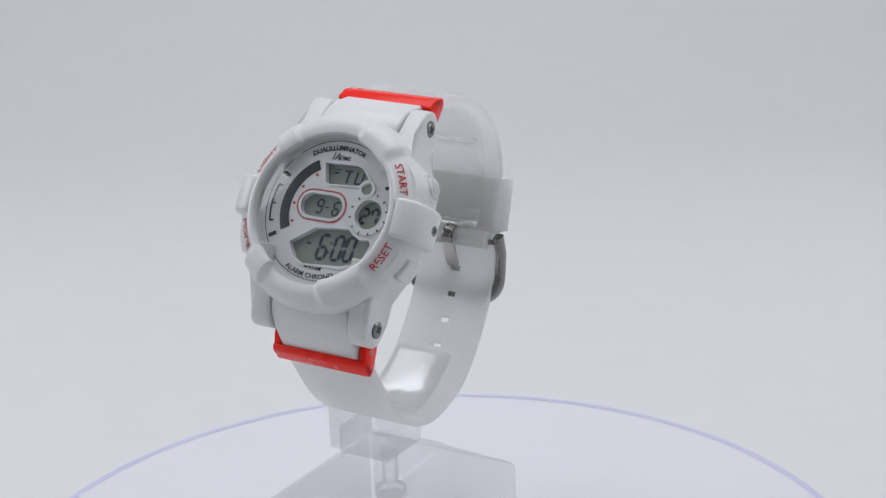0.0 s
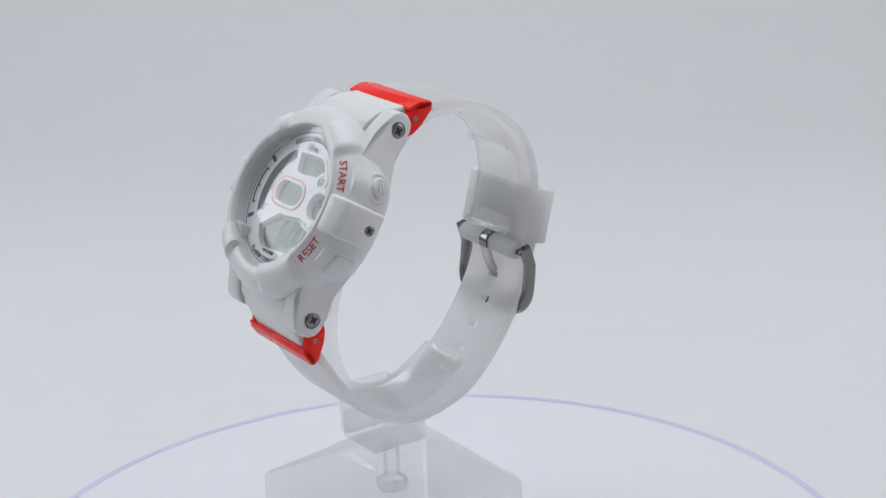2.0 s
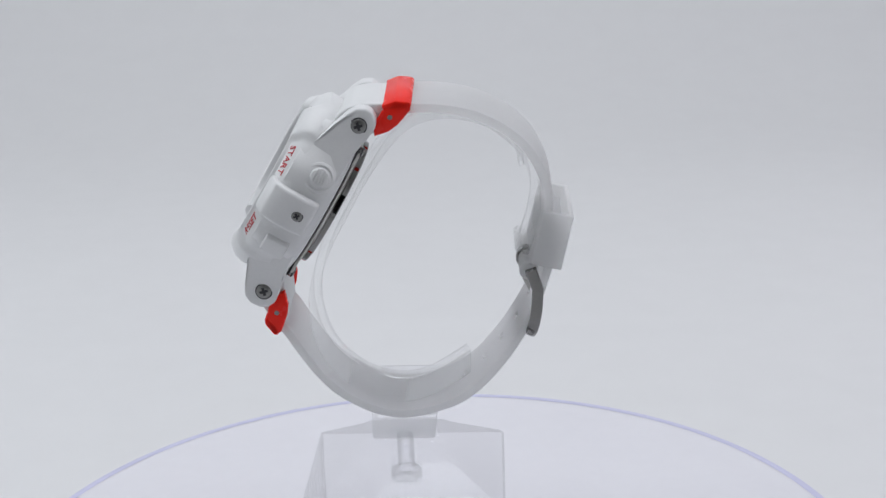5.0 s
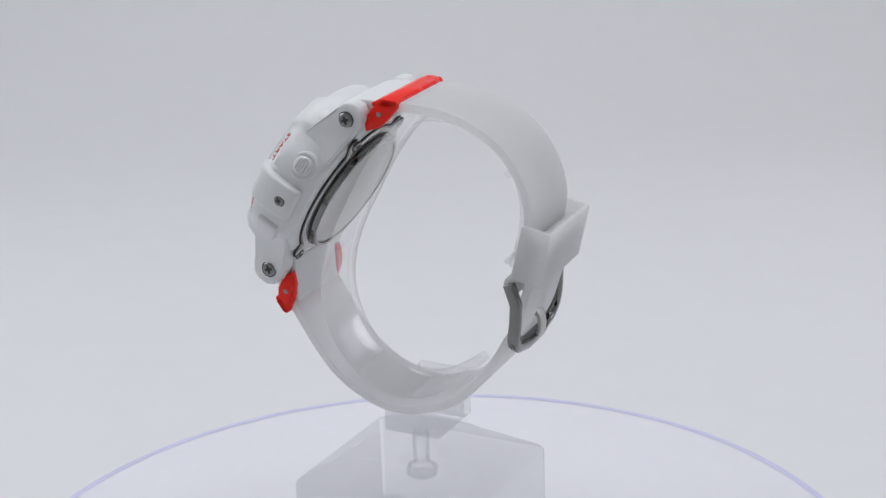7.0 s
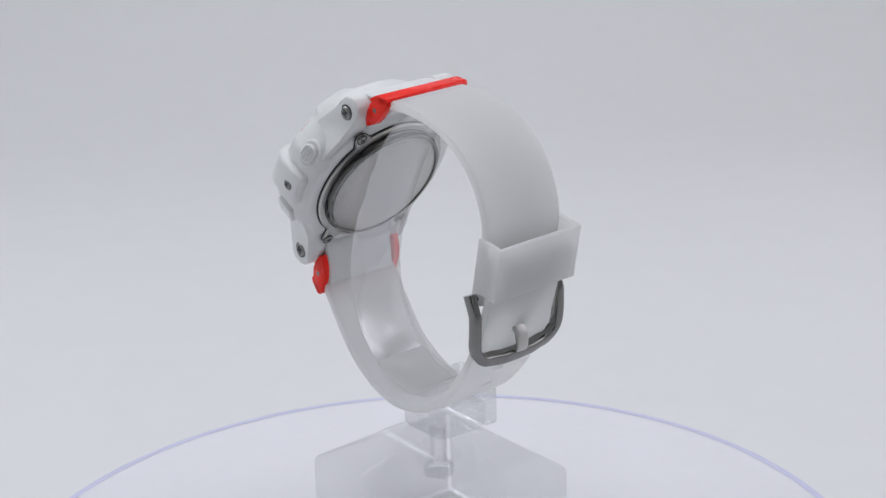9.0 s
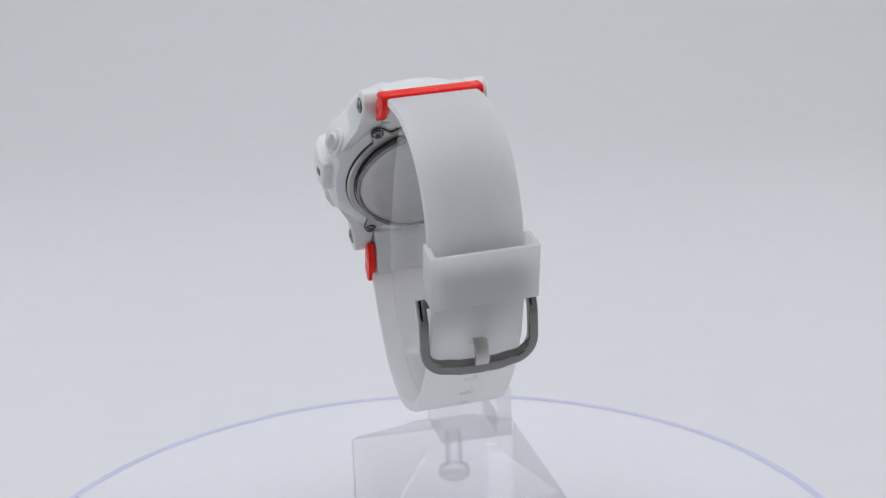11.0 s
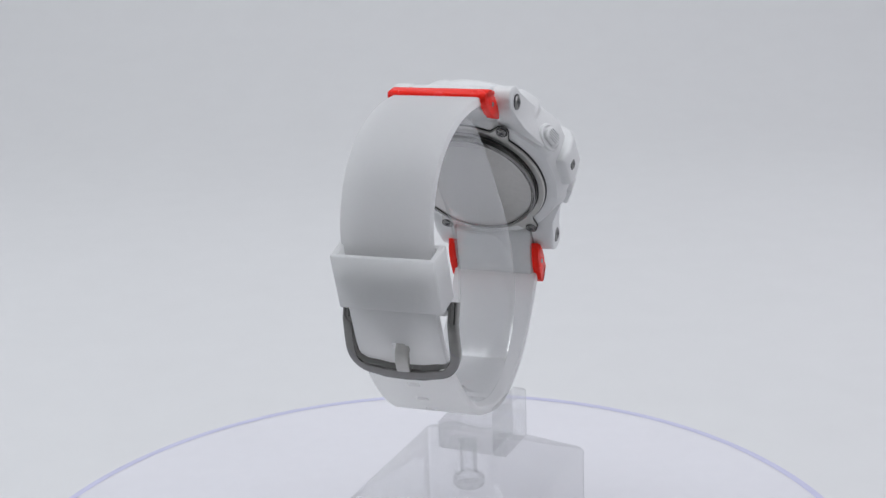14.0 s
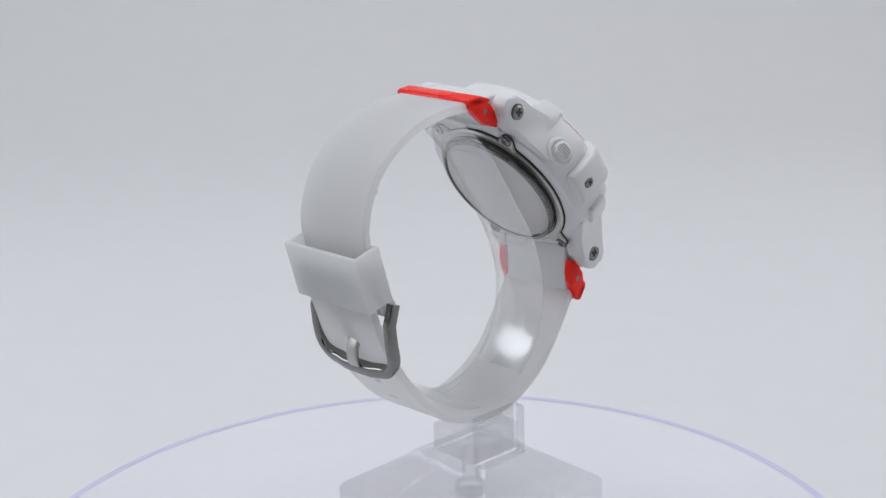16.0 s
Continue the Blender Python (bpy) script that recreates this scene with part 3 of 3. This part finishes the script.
    way = spline(lower, 0.7)
    near = lambda y: min((i for i, c in enumerate(way) if c.y < -42), key=lambda i: abs(way[i].x - y)) / (len(way) - 1)
    hol = [(near(y) - 0.0085, near(y) + 0.0085) for y in (-21.3, -15.4, -9.2, -2.8, 3.6)]
    part("strap_lower", band(lower, lambda s: 20.2 - 1.1 * s, 2.0, lambda s: 0.8 * math.sin(math.pi * s), hol), STRAP, w, "white rubber strap with square holes")
    # keeper loop
    L = Matrix.Translation((-0.5, 18.35, -47.35)) @ Matrix.Rotation(math.atan2(3.9, 12.0), 4, "X")
    loop_bm = frame_of([(-11.2, -3.35), (11.2, -3.35), (11.2, 3.35), (-11.2, 3.35)], [(-10.0, -2.35), (10.0, -2.35), (10.0, 2.3), (-10.0, 2.3)], -6.1, 6.1)
    bmesh.ops.recalc_face_normals(loop_bm, faces=loop_bm.faces[:])
    bevel(loop_bm, 0.4, 3, 40)
    loop_bm.transform(Matrix.Rotation(radians(-90), 4, "X"))
    part("keeper_loop", loop_bm, STRAP, w, "wide white rubber keeper loop", L)
    # buckle: U-shaped frame, bar and tongue
    def rod(pts, sec, mat, parent, name, label="", sq=0.4):
        """A flat rod through 3D points; sec: half-width and half-height of its section."""
        bm = bmesh.new()
        P = [Vector(p) for p in pts]
        rows = []
        for i, p in enumerate(P):
            t = (P[min(i + 1, len(P) - 1)] - P[max(0, i - 1)]).normalized()
            nrm = Vector((0, 0.12, -1))
            sidev = t.cross(nrm).normalized()
            nn = sidev.cross(t).normalized()
            h, v = sec(i / (len(P) - 1)) if callable(sec) else sec
            rows.append([bm.verts.new(p + sidev * h * math.copysign(abs(math.cos(a)) ** sq, math.cos(a)) + nn * v * math.copysign(abs(math.sin(a)) ** sq, math.sin(a))) for a in [2 * math.pi * (k + 0.5) / 16 for k in range(16)]])
        for i in range(len(rows) - 1):
            for k in range(16):
                bm.faces.new((rows[i][k], rows[i][(k + 1) % 16], rows[i + 1][(k + 1) % 16], rows[i + 1][k]))
        bm.faces.new(rows[0])
        bm.faces.new(rows[-1][::-1])
        return part(name, bm, mat, parent, label)
    bx = -0.1
    def u_path(hw, y0, y1, r, n=7):
        """Up one side, round the corners and along the bottom, in (x, y); z follows the strap's bow."""
        pts = [(hw, y0), (hw, y0 - 3), (hw, (y0 + y1) / 2)]
        pts += [(hw - r + r * math.cos(radians(a)), y1 + r - r * math.sin(radians(a))) for a in [90 * k / n for k in range(n + 1)]]
        return pts
    half = u_path(11.5, 10.8, -2.3, 4.6)
    deep = lambda y: -46.6 - 7.9 * (1 - ((y + 2.3) / 13.1)) ** 0.55 if y < 10.8 else -46.6
    line = [(bx + x, y, deep(y)) for x, y in half] + [(bx + x, y - 0.35 * (1 - abs(x) / 7.0), deep(y) - 0.5) for x, y in [(4, -2.3), (0, -2.3), (-4, -2.3)]] + [(bx - x, y, deep(y)) for x, y in reversed(half)]
    bk = rod(line, lambda s: (1.0 + 0.45 * math.exp(-((s - 0.5) / 0.2) ** 2), 1.25), STEEL, w, "buckle", "polished steel pin buckle", 0.5)
    rod([(bx - 11.0, 9.4, -47.0), (bx, 9.4, -47.1), (bx + 11.0, 9.4, -47.0)], (0.6, 0.6), STEEL, bk, "bar")
    rod([(bx - 0.2, 10.0, -45.4), (bx - 0.2, 7.6, -46.4), (bx - 0.2, 5.2, -49.0), (bx - 0.2, 3.6, -51.6), (bx - 0.2, 2.6, -54.0), (bx - 0.2, 1.0, -55.2), (bx - 0.2, -0.2, -55.7), (bx - 0.2, -1.0, -55.7)], (1.5, 0.55), SATIN, bk, "tongue", "flat steel buckle tongue")
    part("strap_barrel", moved(revolve([(0.01, -9.6), (1.6, -9.6), (2.0, -9.2), (2.0, 9.2), (1.6, 9.6), (0.01, 9.6)], 24, close=False), bx - 0.2, 9.6, -46.9, ry=90), STRAP, w, "rolled white end of the strap round the buckle pin")
    rod([(bx + q - 0.2, 9.6 + 2.25 * math.sin(a), -46.9 + 2.25 * math.cos(a)) for q, a in [(0, radians(k)) for k in range(-60, 200, 20)]], (1.35, 0.3), STEEL, bk, "tongue_loop", "steel loop of the tongue round the pin")
    tagged(w, "white digital wristwatch with red trim and a steel pin buckle", "watch")
    return w


# ---- the clear stand ----
B = pose(-0.0089, -0.0013, -0.00378, 0, 0, -32.0)


def stand():
    s = new("display_stand")
    s.matrix_world = B
    hx, hy = 19.9, 22.0
    bm = bmesh.new()
    rings = [(hx, hy, 0.05), (hx, hy, 21.2), (8.8, 9.6, 28.6), (8.2, 9.0, 29.6)]
    rows = [[bm.verts.new((sx * a, sy * b, z)) for sx, sy in ((-1, -1), (1, -1), (1, 1), (-1, 1))] for a, b, z in rings]
    for p, q in zip(rows, rows[1:]):
        for i in range(4):
            bm.faces.new((p[i], p[(i + 1) % 4], q[(i + 1) % 4], q[i]))
    bm.faces.new(rows[0][::-1])
    bm.faces.new(rows[-1])
    bmesh.ops.recalc_face_normals(bm, faces=bm.faces[:])
    bevel(bm, 0.7, 1, 15)
    part("base", bm, ACRYLIC, s, "square clear acrylic base with sloping shoulders", sharp=10)
    part("peg", revolve([(0.01, 18.6), (3.3, 18.6), (3.6, 19.0), (3.6, 20.4), (3.3, 20.8), (1.9, 21.1), (1.9, 29.3), (0.01, 29.3)], 32, close=False), ACRYLIC, s, "round clear peg with a flange inside the base")
    part("block", box(-8.6, 4.2, -7.0, 7.0, 29.9, 36.4, 0.4, 1), ACRYLIC, s, "clear block under the cuff", sharp=10)
    part("hook", box(-12.0, -8.7, -5.8, 7.0, 29.9, 41.4, 0.4, 1), ACRYLIC, s, "upright clear plate that keeps the strap", sharp=10)
    inner = [(11.5, -43.6), (16.5, -42.4), (21.2, -40.8), (25.4, -38.2), (28.8, -34.6), (30.9, -30.2), (31.7, -25.4), (31.2, -20.6), (29.4, -16.0), (26.6, -12.2), (22.5, -9.6), (16.0, -8.2), (8.0, -7.8), (0.0, -8.1), (-7.4, -8.4), (-14.6, -9.7), (-21.4, -12.4), (-27.0, -17.0), (-30.5, -22.4), (-31.8, -28.2), (-31.5, -33.4), (-29.8, -38.0), (-26.5, -41.8), (-21.8, -44.6), (-17.0, -46.8)]
    to_stand = Matrix.Scale(1000, 4) @ B.inverted() @ W @ Matrix.Scale(0.001, 4)
    cuff = part("cuff", band(inner, 13.4, 2.0, lambda q: 0.0, side=-1), CUFF, s, "clear plastic C-shaped cuff inside the watch", to_stand)
    for y, z, turn in ((28.7, -33.8, 62), (12.2, -42.9, -14)):
        part("cuff_rib", moved(box(-6.7, 6.7, -0.7, 0.7, -0.55, 0.55, 0.3, 2), 0, y, z, rx=turn), CUFF, cuff, "", to_stand)
    return tagged(s, "clear acrylic watch stand with a C-shaped cuff", "display stand")


stage()
TABLE = turntable()
WATCH = watch()
STAND = stand()


def motions():
    """The platter with stand and watch turns clockwise at about twelve and a half degrees a second."""
    times = [i * 0.25 for i in range(65)]
    for ob in (TABLE, WATCH, STAND):
        rest = ob.matrix_basis.copy()
        hub = Matrix.Translation((-0.00064, 0, 0)) if ob is TABLE else Matrix()
        walk(ob, [(t, hub @ Matrix.Rotation(radians(-12.362 * t), 4, "Z") @ hub.inverted() @ rest) for t in times])


motions()
